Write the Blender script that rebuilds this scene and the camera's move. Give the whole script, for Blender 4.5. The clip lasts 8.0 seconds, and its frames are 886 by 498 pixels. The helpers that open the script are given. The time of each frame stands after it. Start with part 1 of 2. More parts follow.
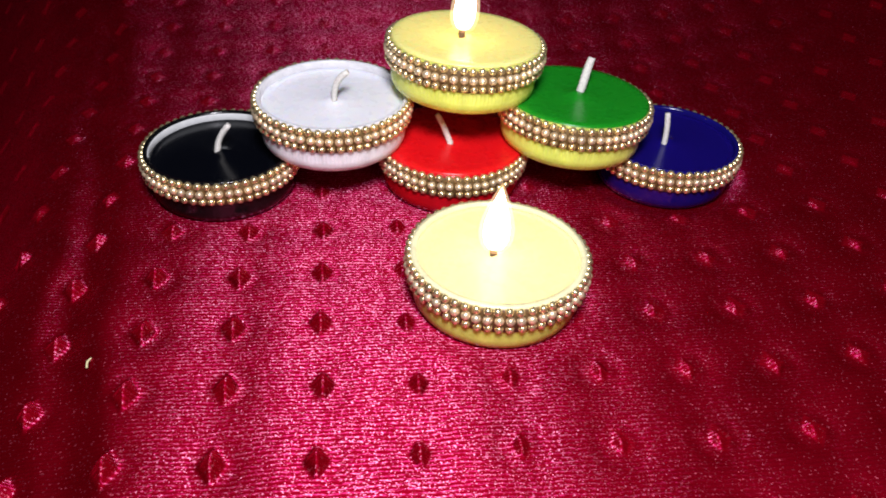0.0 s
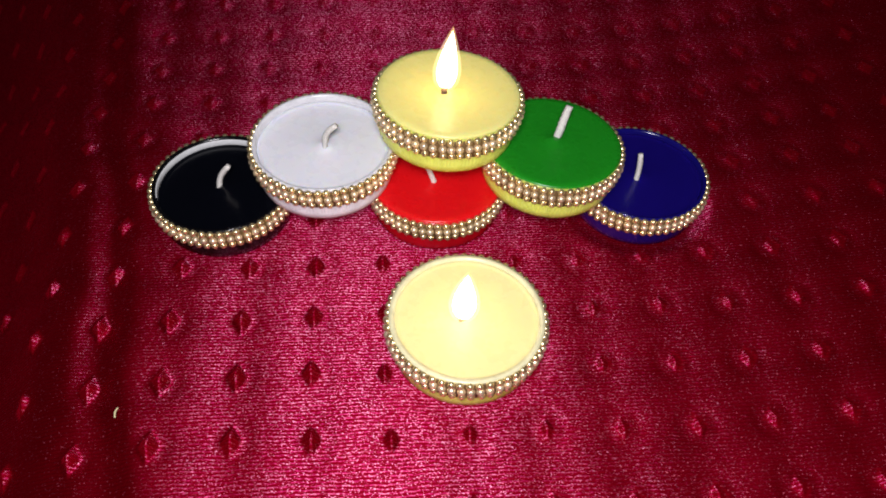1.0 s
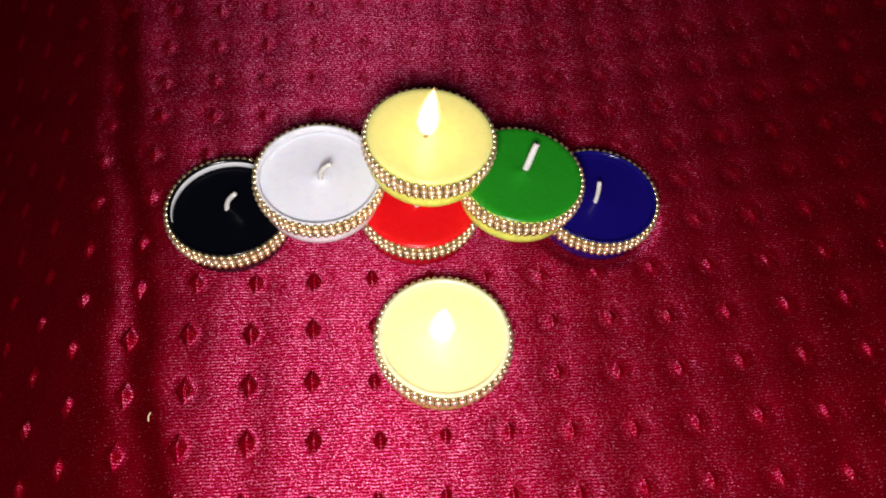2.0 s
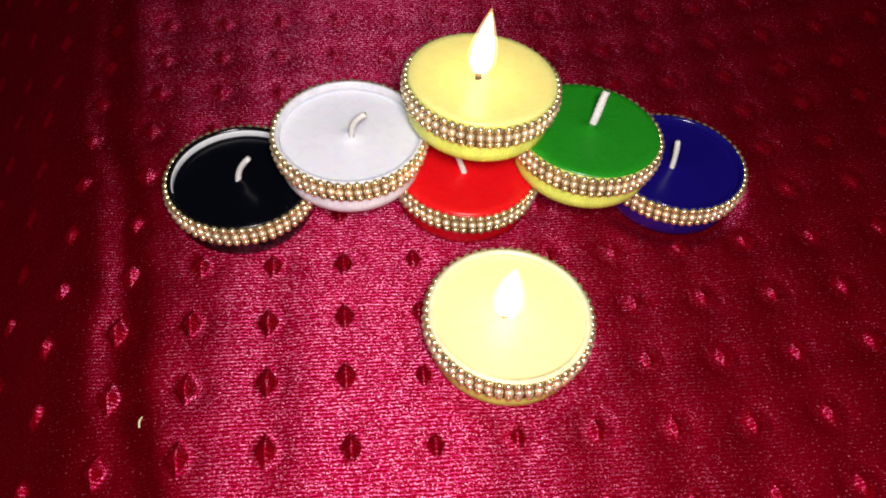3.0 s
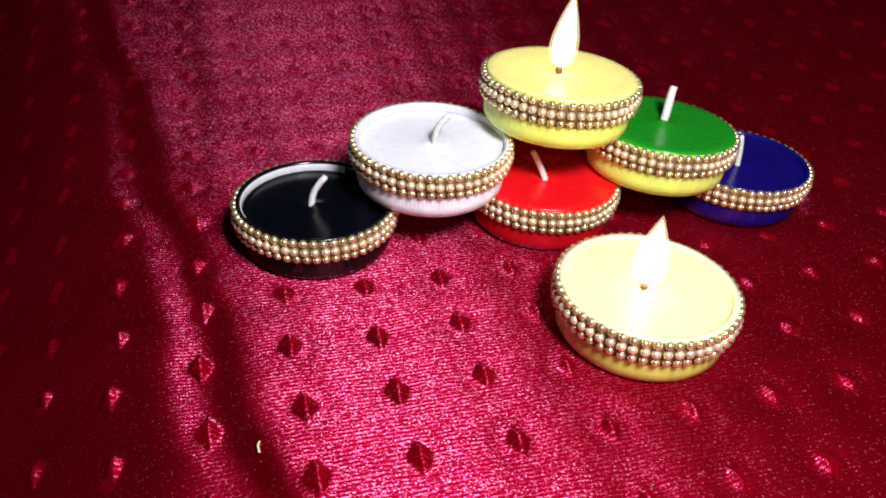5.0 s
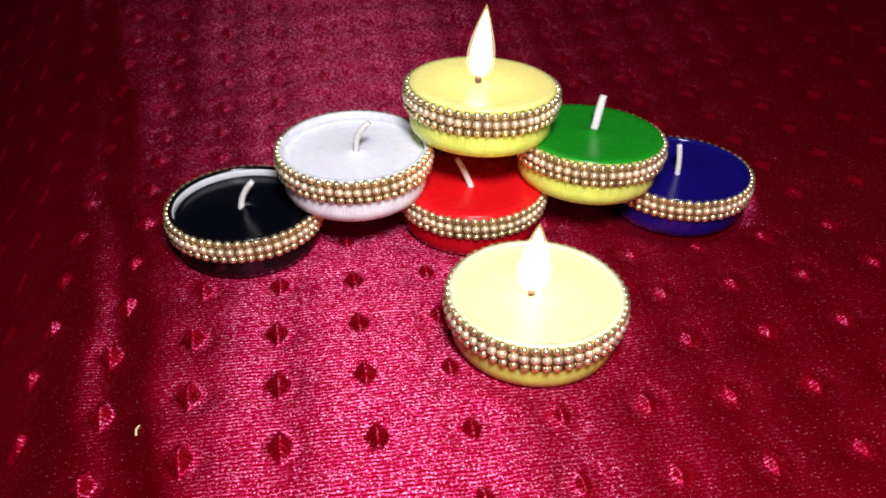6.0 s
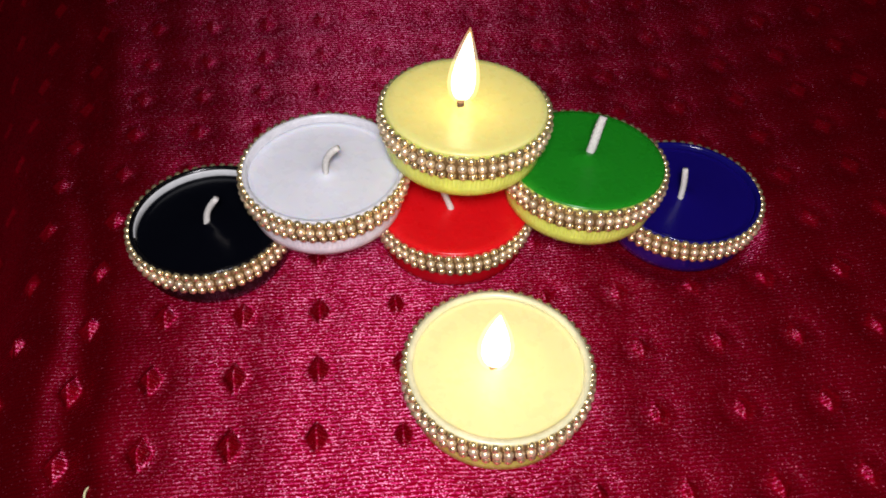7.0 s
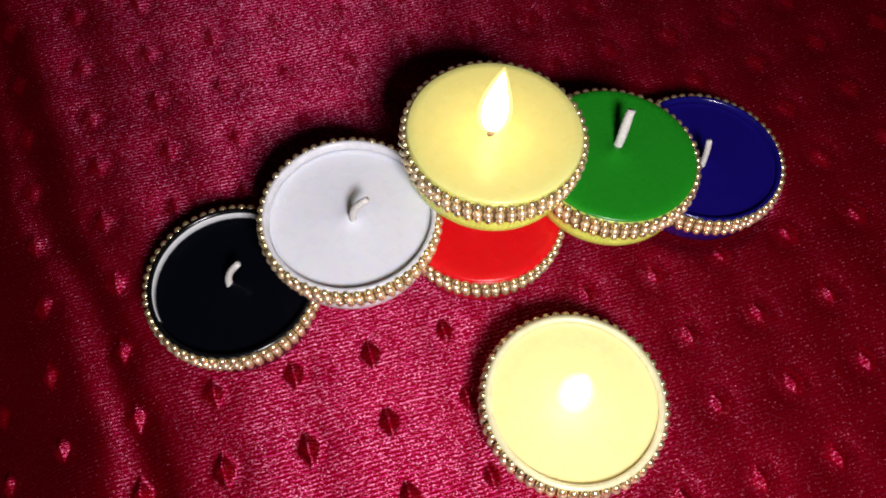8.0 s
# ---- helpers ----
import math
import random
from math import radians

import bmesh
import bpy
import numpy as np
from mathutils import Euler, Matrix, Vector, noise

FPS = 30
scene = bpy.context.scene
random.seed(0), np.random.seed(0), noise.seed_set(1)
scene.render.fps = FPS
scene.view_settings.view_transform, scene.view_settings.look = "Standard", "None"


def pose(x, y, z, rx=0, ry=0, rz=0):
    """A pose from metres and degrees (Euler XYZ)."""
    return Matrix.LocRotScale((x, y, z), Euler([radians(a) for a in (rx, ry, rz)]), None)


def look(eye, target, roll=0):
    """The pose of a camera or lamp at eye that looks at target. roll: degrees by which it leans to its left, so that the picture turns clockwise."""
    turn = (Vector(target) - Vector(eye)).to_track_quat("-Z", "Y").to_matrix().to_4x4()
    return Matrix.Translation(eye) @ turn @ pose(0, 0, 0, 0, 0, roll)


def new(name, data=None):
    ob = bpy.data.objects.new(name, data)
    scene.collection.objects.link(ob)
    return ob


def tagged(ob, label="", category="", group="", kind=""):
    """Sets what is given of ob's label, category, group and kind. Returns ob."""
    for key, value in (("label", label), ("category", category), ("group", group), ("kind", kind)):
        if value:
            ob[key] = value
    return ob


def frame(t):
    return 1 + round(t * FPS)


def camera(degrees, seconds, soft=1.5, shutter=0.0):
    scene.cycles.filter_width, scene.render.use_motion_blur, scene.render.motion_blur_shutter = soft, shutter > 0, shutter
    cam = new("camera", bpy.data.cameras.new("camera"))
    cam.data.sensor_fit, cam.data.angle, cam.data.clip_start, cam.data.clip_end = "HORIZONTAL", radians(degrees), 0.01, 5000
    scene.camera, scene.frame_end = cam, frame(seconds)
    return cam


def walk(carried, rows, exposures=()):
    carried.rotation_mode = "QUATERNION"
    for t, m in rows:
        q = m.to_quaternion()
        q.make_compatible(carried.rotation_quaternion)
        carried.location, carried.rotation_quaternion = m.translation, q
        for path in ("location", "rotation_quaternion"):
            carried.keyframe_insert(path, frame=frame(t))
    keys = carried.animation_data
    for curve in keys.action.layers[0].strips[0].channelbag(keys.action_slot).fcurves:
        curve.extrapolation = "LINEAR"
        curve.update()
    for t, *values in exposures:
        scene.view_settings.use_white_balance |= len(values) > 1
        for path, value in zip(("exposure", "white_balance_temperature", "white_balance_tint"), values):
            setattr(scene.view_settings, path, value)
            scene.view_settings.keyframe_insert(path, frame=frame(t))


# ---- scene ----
cam = camera(59.9, 8.0, soft=1.8)
# seconds, eye, target, roll
ROWS = [
    (0.0, (0.0000, 0.0000, 0.1265), (0.0063, 0.1997, -0.0238), 3.00),
    (0.5, (0.0072, 0.0179, 0.1528), (0.0087, 0.2055, -0.0125), 3.22),
    (1.0, (0.0097, 0.0252, 0.1869), (0.0109, 0.1878, -0.0030), 3.36),
    (1.2, (0.0150, 0.0340, 0.2110), (0.0175, 0.1873, 0.0135), 3.90),
    (2.3, (0.0040, 0.0350, 0.2390), (0.0125, 0.1721, 0.0303), 6.00),
    (2.5, (0.0007, 0.0332, 0.2286), (0.0061, 0.1769, 0.0241), 4.21),
    (3.0, (-0.0073, 0.0319, 0.1781), (0.0019, 0.1930, -0.0128), 4.68),
    (3.5, (-0.0218, 0.0178, 0.1424), (-0.0060, 0.2074, -0.0198), 4.49),
    (4.0, (-0.0470, 0.0050, 0.1364), (-0.0115, 0.2006, -0.0152), 5.62),
    (4.2, (-0.0510, 0.0050, 0.1380), (-0.0143, 0.2016, -0.0119), 5.10),
    (5.3, (-0.0630, 0.0130, 0.1190), (-0.0201, 0.2159, -0.0208), 3.70),
    (5.5, (-0.0510, 0.0097, 0.1185), (-0.0134, 0.2127, -0.0220), 2.70),
    (6.0, (-0.0151, 0.0000, 0.1289), (-0.0010, 0.2063, -0.0116), 0.63),
    (6.5, (0.0129, 0.0061, 0.1245), (0.0144, 0.2068, -0.0246), 1.79),
    (7.0, (0.0049, 0.0452, 0.1632), (0.0048, 0.2166, -0.0188), 1.02),
    (7.5, (-0.0123, 0.0667, 0.1888), (-0.0017, 0.2087, -0.0166), 2.62),
    (8.0, (-0.0264, 0.1007, 0.1923), (0.0002, 0.2171, -0.0274), 1.96),
]
walk(cam, [(t, look(eye, target, roll)) for t, eye, target, roll in ROWS],
     exposures=[(0.0, 0.1, 6400, 10), (0.5, -0.1, 6500, 10), (1.0, -0.2, 6600, 10), (2.5, 0.2, 6900, 10), (3.0, 0.1, 6900, 10), (3.5, 0.1, 6600, 10), (4.2, 0.25, 6500, 10),
                (5.5, 0.4, 6350, 10), (6.0, 0.25, 6400, 10), (6.5, 0.0, 6500, 10), (7.0, -0.22, 6600, 10), (8.0, -0.1, 6700, 10)])

# ---- world and lamps ----
world = bpy.data.worlds.new("night")
scene.world = world
world.use_nodes = True
world.node_tree.nodes["Background"].inputs[0].default_value = (0.5, 0.5, 0.6, 1)
world.node_tree.nodes["Background"].inputs[1].default_value = 0.008


# the torch held over the cloth, above and before the candles
beam = bpy.data.lights.new("torch_light", "SPOT")
beam.energy, beam.color, beam.shadow_soft_size = 4.4, (0.97, 0.93, 1.0), 0.030
beam.spot_size, beam.spot_blend = radians(130), 0.5
new("torch_light", beam).matrix_world = look((0.006, 0.000, 0.228), (0.065, 0.26, 0.0))


# ---- materials ----
class Mat:
    """A node material with a small set of helpers."""

    def __init__(self, name):
        self.m = bpy.data.materials.new(name)
        self.m.use_nodes = True
        self.t = self.m.node_tree
        self.n = self.t.nodes
        self.b = self.n["Principled BSDF"]
        self.out = self.n["Material Output"]

    def add(self, kind, **values):
        node = self.n.new(kind)
        for key, value in values.items():
            node.inputs[key.replace("_", " ")].default_value = value
        return node

    def link(self, a, b):
        self.t.links.new(a, b)

    def maths(self, op, a, b=None):
        node = self.n.new("ShaderNodeMath")
        node.operation = op
        for k, v in enumerate((a, b)):
            if v is None:
                continue
            if isinstance(v, (int, float)):
                node.inputs[k].default_value = v
            else:
                self.link(v, node.inputs[k])
        return node.outputs[0]

    def ramp(self, fac, *stops):
        node = self.n.new("ShaderNodeValToRGB")
        el = node.color_ramp.elements
        while len(el) < len(stops):
            el.new(0.5)
        for e, (p, c) in zip(el, stops):
            e.position, e.color = p, (*c, 1)
        self.link(fac, node.inputs[0])
        return node.outputs[0]

    def noise(self, scale, detail=3.0, rough=0.5, vector=None):
        node = self.n.new("ShaderNodeTexNoise")
        node.inputs["Scale"].default_value = scale
        node.inputs["Detail"].default_value = detail
        node.inputs["Roughness"].default_value = rough
        if vector is None:
            vector = self.coords()
        self.link(vector, node.inputs["Vector"])
        return node.outputs[0]

    def coords(self):
        return self.n.new("ShaderNodeTexCoord").outputs["Object"]

    def bump(self, height, strength, distance, normal=None):
        node = self.add("ShaderNodeBump", Strength=strength, Distance=distance)
        self.link(height, node.inputs["Height"])
        if normal is not None:
            self.link(normal, node.inputs["Normal"])
        return node.outputs[0]


def shade(c, k):
    return tuple(min(1.0, v * k) for v in c)


def wax(name, c, rough=0.28, sss=0.35):
    w = Mat(name)
    w.link(w.ramp(w.noise(120, 4), (0.3, shade(c, 0.98)), (0.7, shade(c, 1.01))), w.b.inputs["Base Color"])
    w.b.inputs["Subsurface Weight"].default_value = sss
    w.b.inputs["Subsurface Radius"].default_value = (1.0, 0.6, 0.3)
    w.b.inputs["Subsurface Scale"].default_value = 0.003
    w.link(w.ramp(w.noise(260, 3), (0.35, (rough * 0.9,) * 3), (0.7, (rough * 1.15,) * 3)), w.b.inputs["Roughness"])
    w.b.inputs["IOR"].default_value = 1.44
    n1 = w.bump(w.noise(60, 1), 0.1, 0.0003)
    w.link(w.bump(w.noise(900, 3), 0.05, 0.0001, n1), w.b.inputs["Normal"])
    return w.m


def plastic(name, c, rough=0.3, through_light=0.0):
    p = Mat(name)
    p.link(p.ramp(p.noise(200, 4), (0.3, shade(c, 0.85)), (0.7, shade(c, 1.1))), p.b.inputs["Base Color"])
    p.link(p.ramp(p.noise(600, 3), (0.3, (rough * 0.7,) * 3), (0.7, (rough * 1.4,) * 3)), p.b.inputs["Roughness"])
    p.b.inputs["Subsurface Weight"].default_value = through_light
    p.b.inputs["Subsurface Radius"].default_value = (1.0, 0.95, 0.9)
    p.b.inputs["Subsurface Scale"].default_value = 0.006
    p.link(p.bump(p.noise(800, 3), 0.12, 0.0001), p.b.inputs["Normal"])
    return p.m


def metal(name, c, rough, pure):
    g = Mat(name)
    rnd = g.n.new("ShaderNodeObjectInfo").outputs["Random"]
    tint = g.ramp(rnd, (0.0, shade(c, 0.72)), (0.5, c), (1.0, (min(1, c[0] * 1.08), min(1, c[1] * 1.02), min(1, c[2] * 0.9))))
    g.link(tint, g.b.inputs["Base Color"])
    g.b.inputs["Metallic"].default_value = pure
    g.link(g.ramp(g.noise(1500, 3), (0.3, (rough * 0.6,) * 3), (0.75, (rough * 1.5,) * 3)), g.b.inputs["Roughness"])
    g.link(g.bump(g.noise(1800, 2), 0.2, 0.00012), g.b.inputs["Normal"])
    return g.m


def cotton(name, c):
    k = Mat(name)
    k.link(k.ramp(k.noise(1500, 4, 0.7), (0.3, shade(c, 0.65)), (0.7, c)), k.b.inputs["Base Color"])
    k.b.inputs["Roughness"].default_value = 0.85
    k.link(k.bump(k.noise(2500, 4), 0.7, 0.0003), k.b.inputs["Normal"])
    return k.m


def burning(name, strength):
    """Flame: warm at its foot, white-yellow above, all of it giving off light."""
    k = Mat(name)
    z = k.n.new("ShaderNodeSeparateXYZ")
    k.link(k.n.new("ShaderNodeTexCoord").outputs["Generated"], z.inputs[0])
    c = k.ramp(z.outputs[2], (0.0, (1.0, 0.42, 0.12)), (0.16, (1.0, 0.74, 0.4)), (0.75, (1.0, 0.8, 0.5)), (1.0, (1.0, 0.6, 0.22)))
    e = k.add("ShaderNodeEmission", Strength=strength / 2)
    k.link(c, e.inputs[0])
    # hot gas: it gives off light and lets other light pass
    both = k.n.new("ShaderNodeAddShader")
    k.link(e.outputs[0], both.inputs[0])
    k.link(k.n.new("ShaderNodeBsdfTransparent").outputs[0], both.inputs[1])
    k.link(both.outputs[0], k.out.inputs[0])
    return k.m


# cloth lattice: the direction of its ribs (U) and of its rows of tufts (V)
LU, LV, L0 = Vector((0.0206, 0.0020)), Vector((-0.0023, 0.0197)), Vector((-0.0627, 0.1128))


def satin():
    k = Mat("crimson_satin")
    co = k.coords()
    xyz = k.n.new("ShaderNodeSeparateXYZ")
    k.link(co, xyz.inputs[0])
    # position across the ribs and along them
    across = k.maths("ADD", k.maths("MULTIPLY", xyz.outputs[1], 0.995), k.maths("MULTIPLY", xyz.outputs[0], -0.097))
    along = k.maths("ADD", k.maths("MULTIPLY", xyz.outputs[0], 0.995), k.maths("MULTIPLY", xyz.outputs[1], 0.097))
    wander = k.maths("ADD", k.maths("MULTIPLY", k.noise(45, 2), 0.0022), k.maths("MULTIPLY", k.noise(520, 2), 0.00075))
    phase = k.maths("MULTIPLY", k.maths("ADD", across, wander), 2 * math.pi / 0.00110)
    rib = k.maths("SINE", phase)
    thread = k.n.new("ShaderNodeCombineXYZ")
    k.link(k.maths("MULTIPLY", along, 0.35), thread.inputs[0])
    k.link(across, thread.inputs[1])
    fine = k.noise(1900, 2, 0.6, thread.outputs[0])
    coarse = k.noise(60, 3)
    base = k.ramp(coarse, (0.3, (0.38, 0.0008, 0.009)), (0.7, (0.50, 0.0011, 0.013)))
    n1 = k.bump(rib, 0.5, 0.00014)
    n2 = k.bump(fine, 0.8, 0.00024, n1)
    diff = k.n.new("ShaderNodeBsdfDiffuse")
    k.link(base, diff.inputs["Color"])
    k.link(n2, diff.inputs["Normal"])
    gl = k.n.new("ShaderNodeBsdfAnisotropic")
    gl.distribution = "BECKMANN"
    # each rib's thin bright float, with glints put into the colour as beads and dashes
    crest = k.maths("POWER", k.maths("ADD", k.maths("MULTIPLY", rib, 0.5), 0.5), 4.2)
    dash = k.n.new("ShaderNodeCombineXYZ")
    k.link(k.maths("MULTIPLY", along, 0.55), dash.inputs[0])
    k.link(across, dash.inputs[1])
    dots = k.ramp(k.noise(1500, 2, 0.6, dash.outputs[0]), (0.42, (0.08,) * 3), (0.60, (1.0,) * 3))
    patch = k.ramp(k.noise(150, 3, 0.6), (0.32, (0.45,) * 3), (0.62, (1.0,) * 3))
    glint = k.maths("MULTIPLY", k.maths("MULTIPLY", dots, patch), crest)
    # sparkles sprinkled into the same gloss colour by noise
    spark = k.ramp(k.noise(2300, 1, 0.5), (0.62, (0.0,) * 3), (0.68, (0.95,) * 3))
    glint = k.maths("MINIMUM", k.maths("ADD", glint, spark), 1.0)
    k.link(k.ramp(glint, (0.0, (0.07, 0.0003, 0.004)), (0.45, (0.66, 0.03, 0.20)), (1.0, (1.0, 0.42, 0.64))), gl.inputs["Color"])
    gl.inputs["Roughness"].default_value = 0.616
    gl.inputs["Anisotropy"].default_value = 0.56
    tan = k.n.new("ShaderNodeCombineXYZ")
    tan.inputs[0].default_value, tan.inputs[1].default_value = 0.995, 0.097
    k.link(tan.outputs[0], gl.inputs["Tangent"])
    k.link(n2, gl.inputs["Normal"])
    # the broad sheen of the ground weave between the ribs
    ground = k.n.new("ShaderNodeBsdfAnisotropic")
    ground.distribution = "BECKMANN"
    k.link(k.ramp(coarse, (0.3, (0.40, 0.001, 0.016)), (0.7, (0.55, 0.002, 0.028))), ground.inputs["Color"])
    ground.inputs["Roughness"].default_value = 0.71
    ground.inputs["Anisotropy"].default_value = 0.32
    k.link(tan.outputs[0], ground.inputs["Tangent"])
    k.link(k.bump(fine, 0.5, 0.0001), ground.inputs["Normal"])
    weave = k.n.new("ShaderNodeMixShader")
    weave.inputs[0].default_value = 0.72
    k.link(ground.outputs[0], weave.inputs[1])
    k.link(gl.outputs[0], weave.inputs[2])
    mix = k.n.new("ShaderNodeMixShader")
    # the pinched tufts have lost the lustre of the weave
    det = LU.x * LV.y - LU.y * LV.x
    dx, dy = k.maths("SUBTRACT", xyz.outputs[0], L0.x), k.maths("SUBTRACT", xyz.outputs[1], L0.y)
    off = []
    for p, q, pitch, half in ((LV.y / det, -LV.x / det, 0.0207, 0.0033), (-LU.y / det, LU.x / det, 0.0198, 0.0047)):
        cell = k.maths("ADD", k.maths("MULTIPLY", dx, p), k.maths("MULTIPLY", dy, q))
        near = k.maths("ABSOLUTE", k.maths("SUBTRACT", k.maths("FRACT", k.maths("ADD", cell, 0.5)), 0.5))
        off.append(k.maths("MULTIPLY", near, pitch / half))
    lustre = k.ramp(k.maths("ADD", off[0], off[1]), (0.70, (0.52,) * 3), (1.05, (0.75,) * 3))
    k.link(lustre, mix.inputs[0])
    # soft bloom of the pile at low angles
    pile = k.n.new("ShaderNodeBsdfSheen")
    pile.inputs["Color"].default_value = (0.75, 0.002, 0.03, 1)
    pile.inputs["Roughness"].default_value = 0.45
    k.link(n2, pile.inputs["Normal"])
    soft = k.n.new("ShaderNodeMixShader")
    soft.inputs[0].default_value = 0.45
    k.link(diff.outputs[0], soft.inputs[1])
    k.link(pile.outputs[0], soft.inputs[2])
    k.link(soft.outputs[0], mix.inputs[1])
    k.link(weave.outputs[0], mix.inputs[2])
    # sparkle painted in as noise specks of broad gloss that glint in all directions
    sparkle = k.n.new("ShaderNodeBsdfAnisotropic")
    sparkle.inputs["Color"].default_value = (0.9, 0.20, 0.30, 1)
    sparkle.inputs["Roughness"].default_value = 0.6
    k.link(n2, sparkle.inputs["Normal"])
    top = k.n.new("ShaderNodeMixShader")
    k.link(k.ramp(k.noise(1700, 1, 0.5), (0.67, (0.0,) * 3), (0.72, (0.45,) * 3)), top.inputs[0])
    k.link(mix.outputs[0], top.inputs[1])
    k.link(sparkle.outputs[0], top.inputs[2])
    k.link(top.outputs[0], k.out.inputs[0])
    return k.m


SATIN = satin()
GOLD = metal("gold_bead", (0.96, 0.80, 0.45), 0.30, 0.85)
ROSE = metal("pale_gold_bead", (0.95, 0.78, 0.52), 0.34, 0.65)
BRAID = plastic("gold_braid", (0.12, 0.07, 0.02), 0.5)
WICK = cotton("cotton_wick", (0.82, 0.80, 0.74))
BURNT = cotton("burnt_wick", (0.16, 0.09, 0.05))
FLAME = burning("flame", 9.0)
GLOW = burning("flame_glow", 0.6)
WOOD = plastic("floor_wood", (0.16, 0.09, 0.05), 0.5)
LINT = cotton("lint", (0.75, 0.72, 0.40))


# ---- building helpers ----
def mesh_of(name, bm, material, smooth=True):
    bmesh.ops.recalc_face_normals(bm, faces=bm.faces)
    me = bpy.data.meshes.new(name)
    bm.to_mesh(me)
    bm.free()
    for p in me.polygons:
        p.use_smooth = smooth
    me.materials.append(material)
    return me


def part(name, bm, material, parent, label="", smooth=True):
    ob = new(name, mesh_of(name, bm, material, smooth))
    ob.parent = parent
    return tagged(ob, label)


def lathe(profile, segments, wobble=None):
    """A closed ring of the profile's (radius, z) points, open or capped where the radius is 0."""
    bm = bmesh.new()
    rings = []
    for n, (r, z) in enumerate(profile):
        if r == 0:
            rings.append([bm.verts.new((0, 0, z))])
            continue
        ring = []
        for i in range(segments):
            a = 2 * math.pi * i / segments
            rr = r + (wobble(n, i) if wobble else 0)
            ring.append(bm.verts.new((rr * math.cos(a), rr * math.sin(a), z)))
        rings.append(ring)
    for a, b in zip(rings, rings[1:]):
        for i in range(segments):
            j = (i + 1) % segments
            if len(a) == 1:
                bm.faces.new((a[0], b[i], b[j]))
            elif len(b) == 1:
                bm.faces.new((a[i], b[0], a[j]))
            else:
                bm.faces.new((a[i], b[i], b[j], a[j]))
    return bm


def tube(points, radii, sides=10, twist=0.0):
    """A tapering cord through the points, closed at both ends."""
    bm = bmesh.new()
    pts = [Vector(p) for p in points]
    rings = []
    for k, p in enumerate(pts):
        d = (pts[min(k + 1, len(pts) - 1)] - pts[max(k - 1, 0)]).normalized()
        q = d.to_track_quat("Z", "Y")
        ring = []
        for i in range(sides):
            a = 2 * math.pi * i / sides + twist * k
            r = radii[k] * (1 + 0.14 * math.cos(3 * a + k))
            ring.append(bm.verts.new(p + q @ Vector((r * math.cos(a), r * math.sin(a), 0))))
        rings.append(ring)
    for a, b in zip(rings, rings[1:]):
        for i in range(sides):
            j = (i + 1) % sides
            bm.faces.new((a[i], a[j], b[j], b[i]))
    bm.faces.new(rings[0][::-1])
    bm.faces.new(rings[-1])
    return bm


def bent(base, tip, bow, n=9):
    """Points of a cord from base to tip, bowed sideways by the vector bow."""
    a, b, c = Vector(base), Vector(tip), Vector(bow)
    return [a.lerp(b, k / (n - 1)) + c * math.sin(math.pi * k / (n - 1)) for k in range(n)]


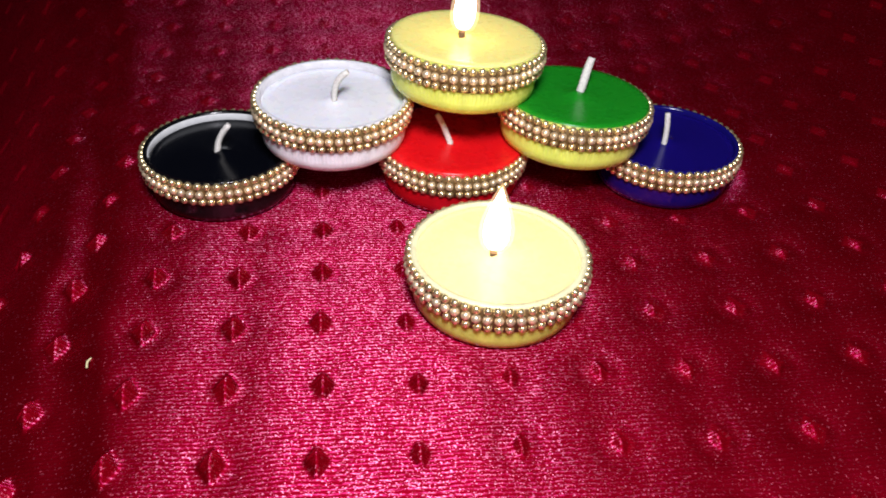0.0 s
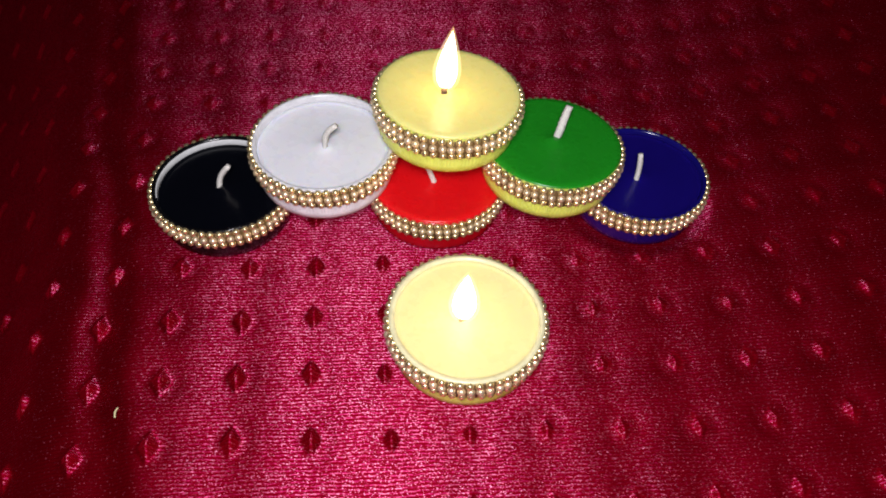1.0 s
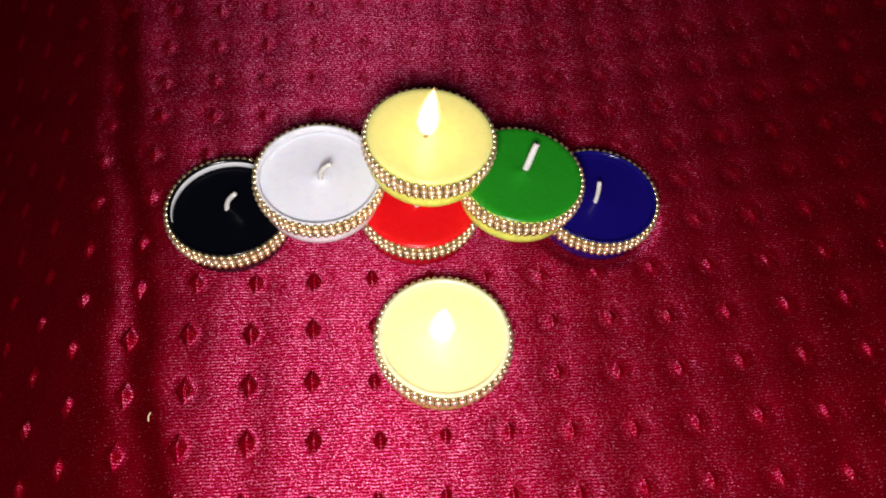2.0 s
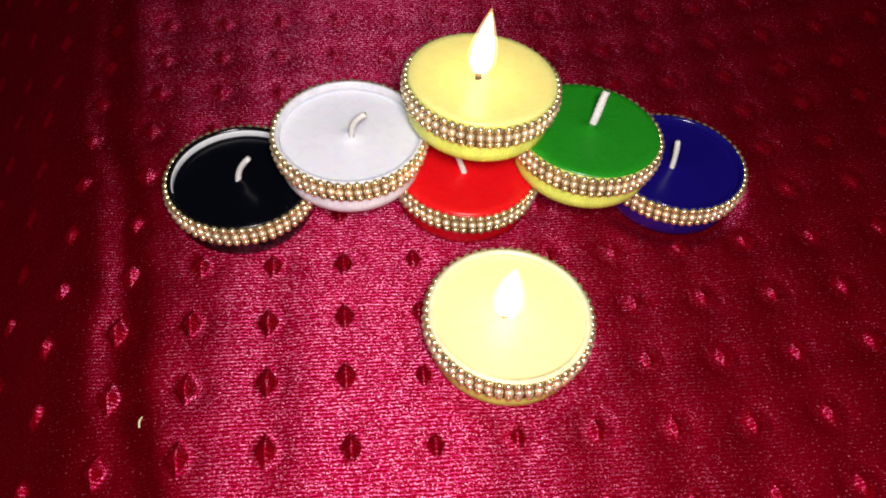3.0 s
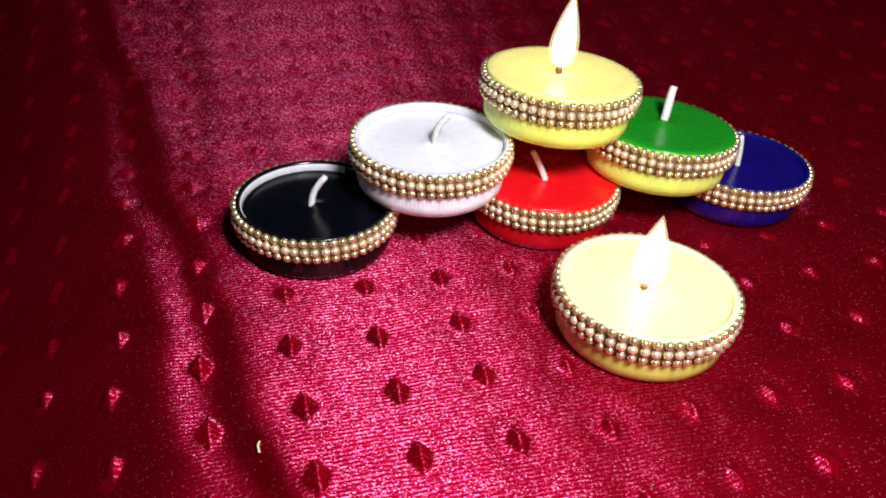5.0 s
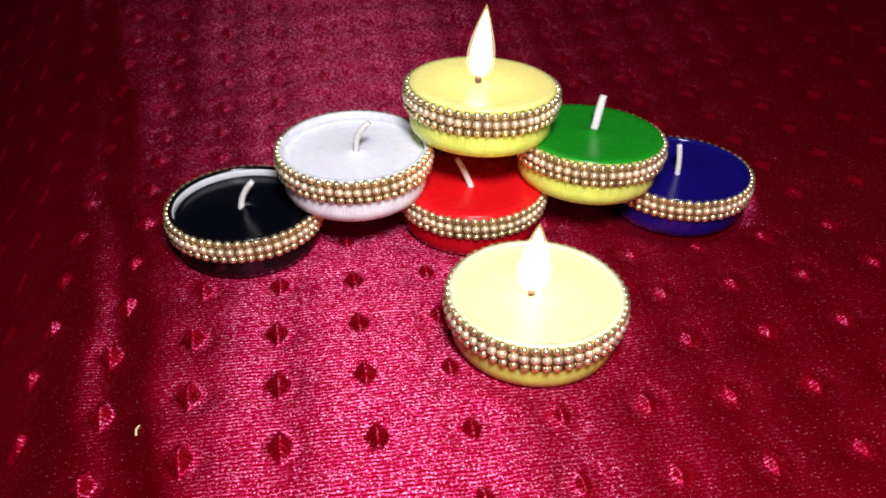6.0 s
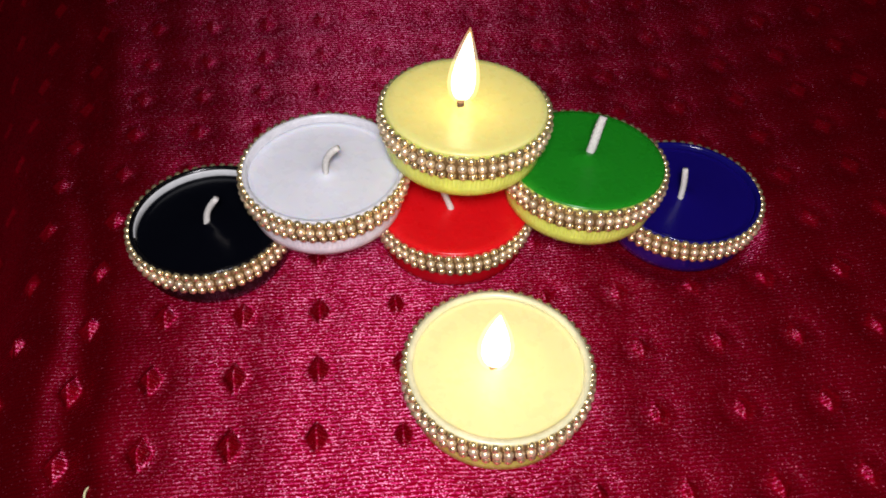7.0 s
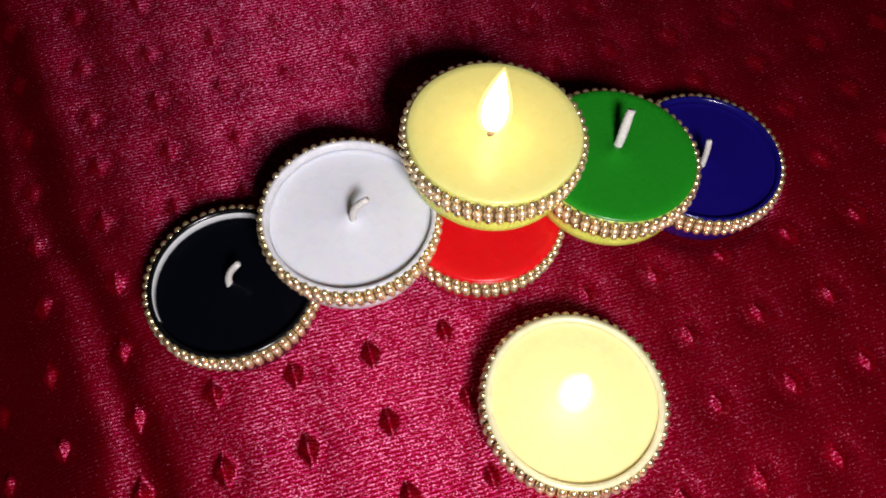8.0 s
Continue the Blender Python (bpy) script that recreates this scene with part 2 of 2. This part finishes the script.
# ---- the cloth ----
def cloth_height(x, y):
    """Height of the cloth, in metres, over arrays of places: tufts, soft pillows between them, folds, slack."""
    det = LU.x * LV.y - LU.y * LV.x
    dx, dy = x - L0.x, y - L0.y
    a = (dx * LV.y - dy * LV.x) / det
    b = (dy * LU.x - dx * LU.y) / det
    ia, ib = np.round(a), np.round(b)
    # each tuft lies a little off its lattice point
    ja = 0.035 * np.sin(12.9 * ia + 78.2 * ib)
    jb = 0.035 * np.sin(39.3 * ia + 11.1 * ib)
    du, dv = (a - ia - ja) * 0.0207, (b - ib - jb) * 0.0198
    deep = 0.0041 + 0.0004 * np.sin(5.1 * ia + 3.7 * ib)
    # the tufts are pulled less tight towards the far side and the right
    deep = deep * (1 - 0.52 / (1 + np.exp(-(x + 0.005) / 0.012))) * (1 - 0.88 / (1 + np.exp(-(y - 0.19) / 0.015)))
    r = np.sqrt((du / 0.0022) ** 2 + (dv / 0.0026) ** 2)
    tight = 1 - 0.32 / (1 + np.exp(-(x + 0.010) / 0.012))
    q = 1 - (1 / tight) * (np.abs(du) / 0.0032 + np.sqrt(dv ** 2 + 0.0008 ** 2) / 0.0046)
    pit = deep * 0.06 * np.logaddexp(0, q / 0.06) - 0.00012 * np.exp(-((r - 2.0) / 0.8) ** 2)
    pucker = 0.00005 * np.exp(-(r / 2.0) ** 2) * np.sin(4 * np.arctan2(dv, du) + 0.6 * ia) * np.minimum(r, 1)
    pillow = 0.0002 * np.cos(np.pi * (a - ia)) ** 2 * -1 + 0.0003 * np.sin(np.pi * (b - ib)) ** 2
    # folds that run away from the front edge
    s = x + 0.30 * (y - 0.15) + 0.079 + 0.0016 * np.sin(y / 0.017) + 0.0009 * np.sin(y / 0.0063 + x / 0.011)
    step = lambda v, w: 0.5 * (1 + np.tanh(v / w))
    fold = 0.0036 * step(s + 0.0035, 0.0034) - 0.0008 * step(s + 0.0135, 0.0035)
    fold = fold - 0.0028
    ramp = lambda lo, hi, w: w * (np.logaddexp(0, (hi - s) / w) - np.logaddexp(0, (lo - s) / w))
    # left side sloped steeply to put its darkness into the shape
    fold = fold - 0.38 * ramp(-0.028, -0.015, 0.0025) - 0.95 * ramp(-0.096, -0.028, 0.0025)
    # right side raised to face the lamp and render brighter
    fold = fold + 0.17 * 0.02 * np.logaddexp(0, (x - 0.09) / 0.02) - 0.17 * 0.02 * np.logaddexp(0, (x - 0.32) / 0.02)
    # it climbs a little towards the far side, added to catch more lamp light
    fold = fold + 0.22 * 0.02 * (np.logaddexp(0, (y - 0.29) / 0.02) - np.logaddexp(0, (y - 0.48) / 0.02))
    ripple = 0.0005 * np.sin(s / 0.0062 + 2 * np.sin(y / 0.04)) * np.exp(-((s + 0.03) / 0.06) ** 2)
    slack = 0.0004 * np.sin(x / 0.031 + 1.3 * np.sin(y / 0.07)) * np.sin(y / 0.083 + 0.7)
    # flat where the candles press on it
    press = np.ones_like(x)
    for cx, cy in FEET:
        d = np.sqrt((x - cx) ** 2 + (y - cy) ** 2)
        press = press * step(d - 0.0235, 0.0022)
    h = pit + pucker + pillow + fold + ripple + slack
    return h * press - 0.0002


def axis(lo, hi, fine_lo, fine_hi, fine, coarse):
    left = np.arange(lo, fine_lo, coarse)
    return np.concatenate([left, np.arange(fine_lo, fine_hi, fine), np.arange(fine_hi, hi + coarse * 0.5, coarse)])


FEET = [(-0.0599, 0.1965), (0.0076, 0.2043), (0.0742, 0.2110), (0.0183, 0.1493)]


def build_cloth():
    xs = axis(-0.50, 0.50, -0.21, 0.24, 0.00048, 0.02)
    ys = axis(-0.30, 0.65, 0.05, 0.40, 0.00048, 0.02)
    gx, gy = np.meshgrid(xs, ys)
    gz = cloth_height(gx, gy)
    # padded in the middle, the cloth sinks to the floor towards its hem
    edge = np.maximum(np.abs(gx) - 0.36, 0) + np.maximum(np.abs(gy - 0.175) - 0.33, 0)
    gz = np.maximum(gz - edge * 0.6, -0.0745)
    nx, ny = len(xs), len(ys)
    co = np.stack([gx, gy, gz], -1).reshape(-1, 3)
    idx = np.arange(nx * ny).reshape(ny, nx)
    quads = np.stack([idx[:-1, :-1], idx[:-1, 1:], idx[1:, 1:], idx[1:, :-1]], -1).reshape(-1, 4)
    me = bpy.data.meshes.new("satin_cloth")
    me.vertices.add(len(co))
    me.vertices.foreach_set("co", co.ravel())
    me.loops.add(quads.size)
    me.loops.foreach_set("vertex_index", quads.ravel())
    me.polygons.add(len(quads))
    me.polygons.foreach_set("loop_start", np.arange(0, quads.size, 4))
    me.polygons.foreach_set("use_smooth", np.ones(len(quads), bool))
    me.update(calc_edges=True)
    me.materials.append(SATIN)
    return tagged(new("satin_cloth", me), "crimson ribbed satin cloth with rows of small pinched tufts", "cloth")


build_cloth()

# ---- candles in bottle caps ----
BEADS = 54
bead_bm = bmesh.new()
bmesh.ops.create_icosphere(bead_bm, subdivisions=2, radius=0.00109)
BEAD = mesh_of("bead", bead_bm, GOLD)
bead_bm = bmesh.new()
bmesh.ops.create_icosphere(bead_bm, subdivisions=2, radius=0.00118)
PALE_BEAD = mesh_of("bead", bead_bm, ROSE)


def cap_mesh(height, inner_depth, ribbed):
    """An upturned bottle cap: rounded foot, ribbed skirt, thin rim, hollow inside."""
    h = height
    prof = [(0, 0.0), (0.0180, 0.0), (0.0194, 0.0003), (0.0202, 0.0010), (0.0206, 0.0019), (0.0208, 0.0021),
            (0.0209, 0.0038), (0.02095, 0.0041), (0.0212, 0.0078), (0.0214, h - 0.0012), (0.0216, h - 0.0004), (0.0214, h), (0.0206, h), (0.0203, h - 0.0006),
            (0.0201, h - inner_depth), (0, h - inner_depth)]

    def ribs(n, i):
        return -0.00026 if ribbed and 7 <= n <= 8 and i % 3 == 0 else 0.0

    return lathe(prof, 360, ribs)


def wax_mesh(top, over):
    """The wax fill: level, with a faint dip round the wick and a raised meniscus at the wall."""
    if over:  # filled over the brim
        wall = [(0, top - 0.004), (0.02005, top - 0.004), (0.02005, top - 0.0006), (0.0213, top - 0.0004), (0.0214, top), (0.0208, top + 0.0004), (0.0190, top + 0.0004)]
    else:
        wall = [(0, top - 0.004), (0.02005, top - 0.004), (0.02005, top + 0.0005), (0.0196, top + 0.0001), (0.0185, top)]
    prof = wall + [(0.012, top - 0.0001),
            (0.005, top - 0.0001), (0.0022, top + 0.0003), (0.0010, top + 0.0008), (0, top + 0.0009)]
    return lathe(prof, 96)


def flame_mesh(tall, wide, lean):
    prof = []
    for k in range(15):
        u = k / 14
        r = wide * 0.5 * (math.sin(math.pi * min(1, u ** 0.62)) ** 0.85) * (1 - 0.25 * u) * 1.12
        prof.append((0 if k in (0, 14) else max(r, 0.0001), tall * u))
    bm = lathe(prof, 24)
    for v in bm.verts:
        u = v.co.z / tall
        v.co.x += lean[0] * u * u
        v.co.y += lean[1] * u * u
    return bm


def candle(place, label, cap, wax_material, height, sunk, wick, turn=0.0, flame=None, cap_label="", tip_tilt=(0, 0), liner=None, thick=0.00092, brim=0.0, ribbed=False):
    root = new("candle")
    root.matrix_basis = pose(*place, tip_tilt[0], tip_tilt[1], turn)
    tagged(root, label, "candle", "decorated candles in bottle caps")
    part("cap", cap_mesh(height, 0.0062, ribbed), cap, root, cap_label)
    part("wax", wax_mesh(height - sunk, sunk < 0), wax_material, root)
    if liner:
        lip = 0.0002 if brim else -0.0006
        ring = lathe([(0.02012, height - 0.0045), (0.01985, height - 0.0045), (0.02000, height - 0.0008), (0.02012, height + lip), (0.0203 + brim, height + lip), (0.0203 + brim, height - 0.0008), (0.0203, height - 0.0009)], 120)
        if not brim:  # kept along one side only, as glare painted on the inner wall
            off = [v for v in ring.verts if not radians(62) < math.atan2(v.co.y, v.co.x) % (2 * math.pi) < radians(205)]
            bmesh.ops.delete(ring, geom=off, context="VERTS")
        part("liner", ring, liner, root, "pale inner rim of the cap, on the black cap an arc of painted glare")
    base, tip, bow = wick
    top = height - sunk
    pts = bent((base[0], base[1], top - 0.001), (base[0] + tip[0], base[1] + tip[1], top + tip[2]), bow)
    part("wick", tube(pts, [thick] * 7 + [thick * 0.95, thick * 0.85], 10, 0.5), BURNT if flame else WICK, root, "charred wick" if flame else "white cotton wick")
    if flame:
        tall, wide, lean = flame
        f = part("flame", flame_mesh(tall, wide, lean), FLAME, root, "bright yellow-white flame")
        f.location = (pts[-1].x, pts[-1].y, pts[-1].z - 0.0021)
        # larger faint shell added to give the flame a soft halo
        part("mantle", flame_mesh(tall * 1.1, wide * 1.35, lean), GLOW, f, "faint orange shell for the glow around the flame").location = (0, 0, -tall * 0.03)
    # the braid on which the beads sit
    zb = height - 0.0030
    braid = part("bead_trim", lathe([(0.0211, zb - 0.0042), (0.0217, zb - 0.0040), (0.0218, zb + 0.0020), (0.02135, zb + 0.0024), (0.0211, zb - 0.0042)], 96), BRAID, root, "gold trim with three rows of beads")
    for row, (dz, r, me) in enumerate(((0.0021, 0.0219, BEAD), (-0.0004, 0.0221, PALE_BEAD), (-0.0029, 0.0218, BEAD))):
        for i in range(BEADS):
            a = 2 * math.pi * (i + 0.12 * row) / BEADS + random.uniform(-0.008, 0.008)
            bead = new("bead", me)
            bead.parent = braid
            bead.location = (r * math.cos(a), r * math.sin(a), zb + dz + random.uniform(-0.00012, 0.00012))
            bead.rotation_euler = (random.uniform(0, 3), random.uniform(0, 3), a)
    return root


WHITE_CAP, BLACK_CAP = plastic("white_plastic", (0.84, 0.83, 0.87), 0.3, 0.6), plastic("black_plastic", (0.004, 0.004, 0.005), 0.18)
LIME_CAP, RED_CAP = plastic("lime_plastic", (0.72, 0.80, 0.14), 0.25, 0.6), plastic("red_plastic", (0.50, 0.004, 0.01), 0.2)
BLUE_CAP = plastic("blue_plastic", (0.006, 0.004, 0.12), 0.15)
WHITE_WAX, BLACK_WAX = wax("white_wax", (0.78, 0.79, 0.83)), wax("black_wax", (0.0016, 0.002, 0.004), 0.2, 0.0)
LEMON_WAX = wax("lemon_wax", (0.86, 0.79, 0.26))
YELLOW_WAX, RED_WAX = wax("yellow_wax", (0.84, 0.77, 0.36)), wax("red_wax", (0.70, 0.006, 0.01))
GREEN_WAX, BLUE_WAX = wax("green_wax", (0.01, 0.24, 0.012)), wax("blue_wax", (0.007, 0.003, 0.13), 0.22)

# the pale grey paints glare inside the black cap; the cream is plastic
GLARE_ARC, CREAM_LINER = plastic("pale_glare", (0.70, 0.72, 0.72), 0.25), plastic("cream_plastic", (0.80, 0.76, 0.45), 0.3, 0.2)

S1, S2 = 0.0149, 0.0297
candle((-0.0599, 0.1965, 0), "unlit black candle in a black cap with gold bead trim", BLACK_CAP, BLACK_WAX, 0.0141, 0.0030, ((-0.0014, -0.0002, 0), (0.0044, 0.0012, 0.0088), (-0.0010, 0.0004, 0.0005)), liner=GLARE_ARC)
candle((0.0076, 0.2043, 0), "unlit red candle in a red cap with gold bead trim", RED_CAP, RED_WAX, 0.0144, -0.0002, ((-0.0004, -0.0036, 0), (-0.0047, 0.0020, 0.0085), (0.0003, 0, 0.0003)))
candle((0.0742, 0.2110, 0), "unlit navy candle in a glossy blue cap with gold bead trim", BLUE_CAP, BLUE_WAX, 0.0144, 0.0018, ((-0.0012, -0.0022, 0), (-0.0006, 0.0016, 0.0098), (0.0003, 0, 0)))
candle((-0.0274, 0.2019, S1), "unlit white candle in a ribbed white cap, resting on two candles", WHITE_CAP, WHITE_WAX, 0.0145, 0.0026, ((0.0005, -0.001, 0), (0.0042, -0.0005, 0.0098), (-0.0013, 0, 0.0013)), tip_tilt=(1.6, 0), ribbed=True)
candle((0.0426, 0.2067, S1 - 0.0006), "unlit green candle in a ribbed lime cap, resting on two candles", LIME_CAP, GREEN_WAX, 0.0144, -0.0001, ((0.0012, 0.0018, 0), (0.0026, 0.0040, 0.0094), (0, 0, 0)), thick=0.0013, tip_tilt=(-1.5, 2.0), ribbed=True)
candle((0.0096, 0.2085, S2), "lit yellow candle in a lime cap crowning the stack", LIME_CAP, LEMON_WAX, 0.0144, -0.0003, ((-0.0015, -0.0013, 0), (0.0003, 0.0003, 0.0038), (0, 0, 0)), 0, (0.0195, 0.0058, (0.0008, 0)), tip_tilt=(-1.0, 1.8), ribbed=True)
candle((0.0183, 0.1493, 0), "lit yellow candle in a lime cap, alone on the cloth", LIME_CAP, YELLOW_WAX, 0.0144, 0.0012, ((-0.0014, -0.0009, 0), (0.0003, 0.0003, 0.0038), (0, 0, 0)), 0, (0.0180, 0.0062, (0.0003, 0)), liner=CREAM_LINER, brim=0.0013)

# ---- lint on the cloth ----
lint = new("lint_thread", mesh_of("lint_thread", tube(bent((-0.0015, 0, 0), (0.0015, 0, 0), (0, 0.0003, 0.0003)), [0.00026] * 9, 6), LINT))
lint.matrix_basis = pose(-0.0742, 0.1225, float(cloth_height(np.array([-0.0742]), np.array([0.1225]))[0]) + 0.0003, 0, 0, 92)
tagged(lint, "short pale yellow thread of lint on the satin cloth", "lint")

# ---- the floor under the cloth ----
def slab(name, lo, hi, material, bevel=0.004):
    bm = bmesh.new()
    bmesh.ops.create_cube(bm, size=1)
    lo, hi = Vector(lo), Vector(hi)
    for v in bm.verts:
        v.co = Vector([(lo[i] + hi[i]) / 2 + v.co[i] * (hi[i] - lo[i]) for i in range(3)])
    bmesh.ops.bevel(bm, geom=bm.edges[:], offset=bevel, segments=2, affect="EDGES")
    return new(name, mesh_of(name, bm, material, False))


tagged(slab("floor", (-0.60, -0.40, -0.115), (0.60, 0.75, -0.075), WOOD), "dark wooden floor under the crimson cloth", kind="structure")
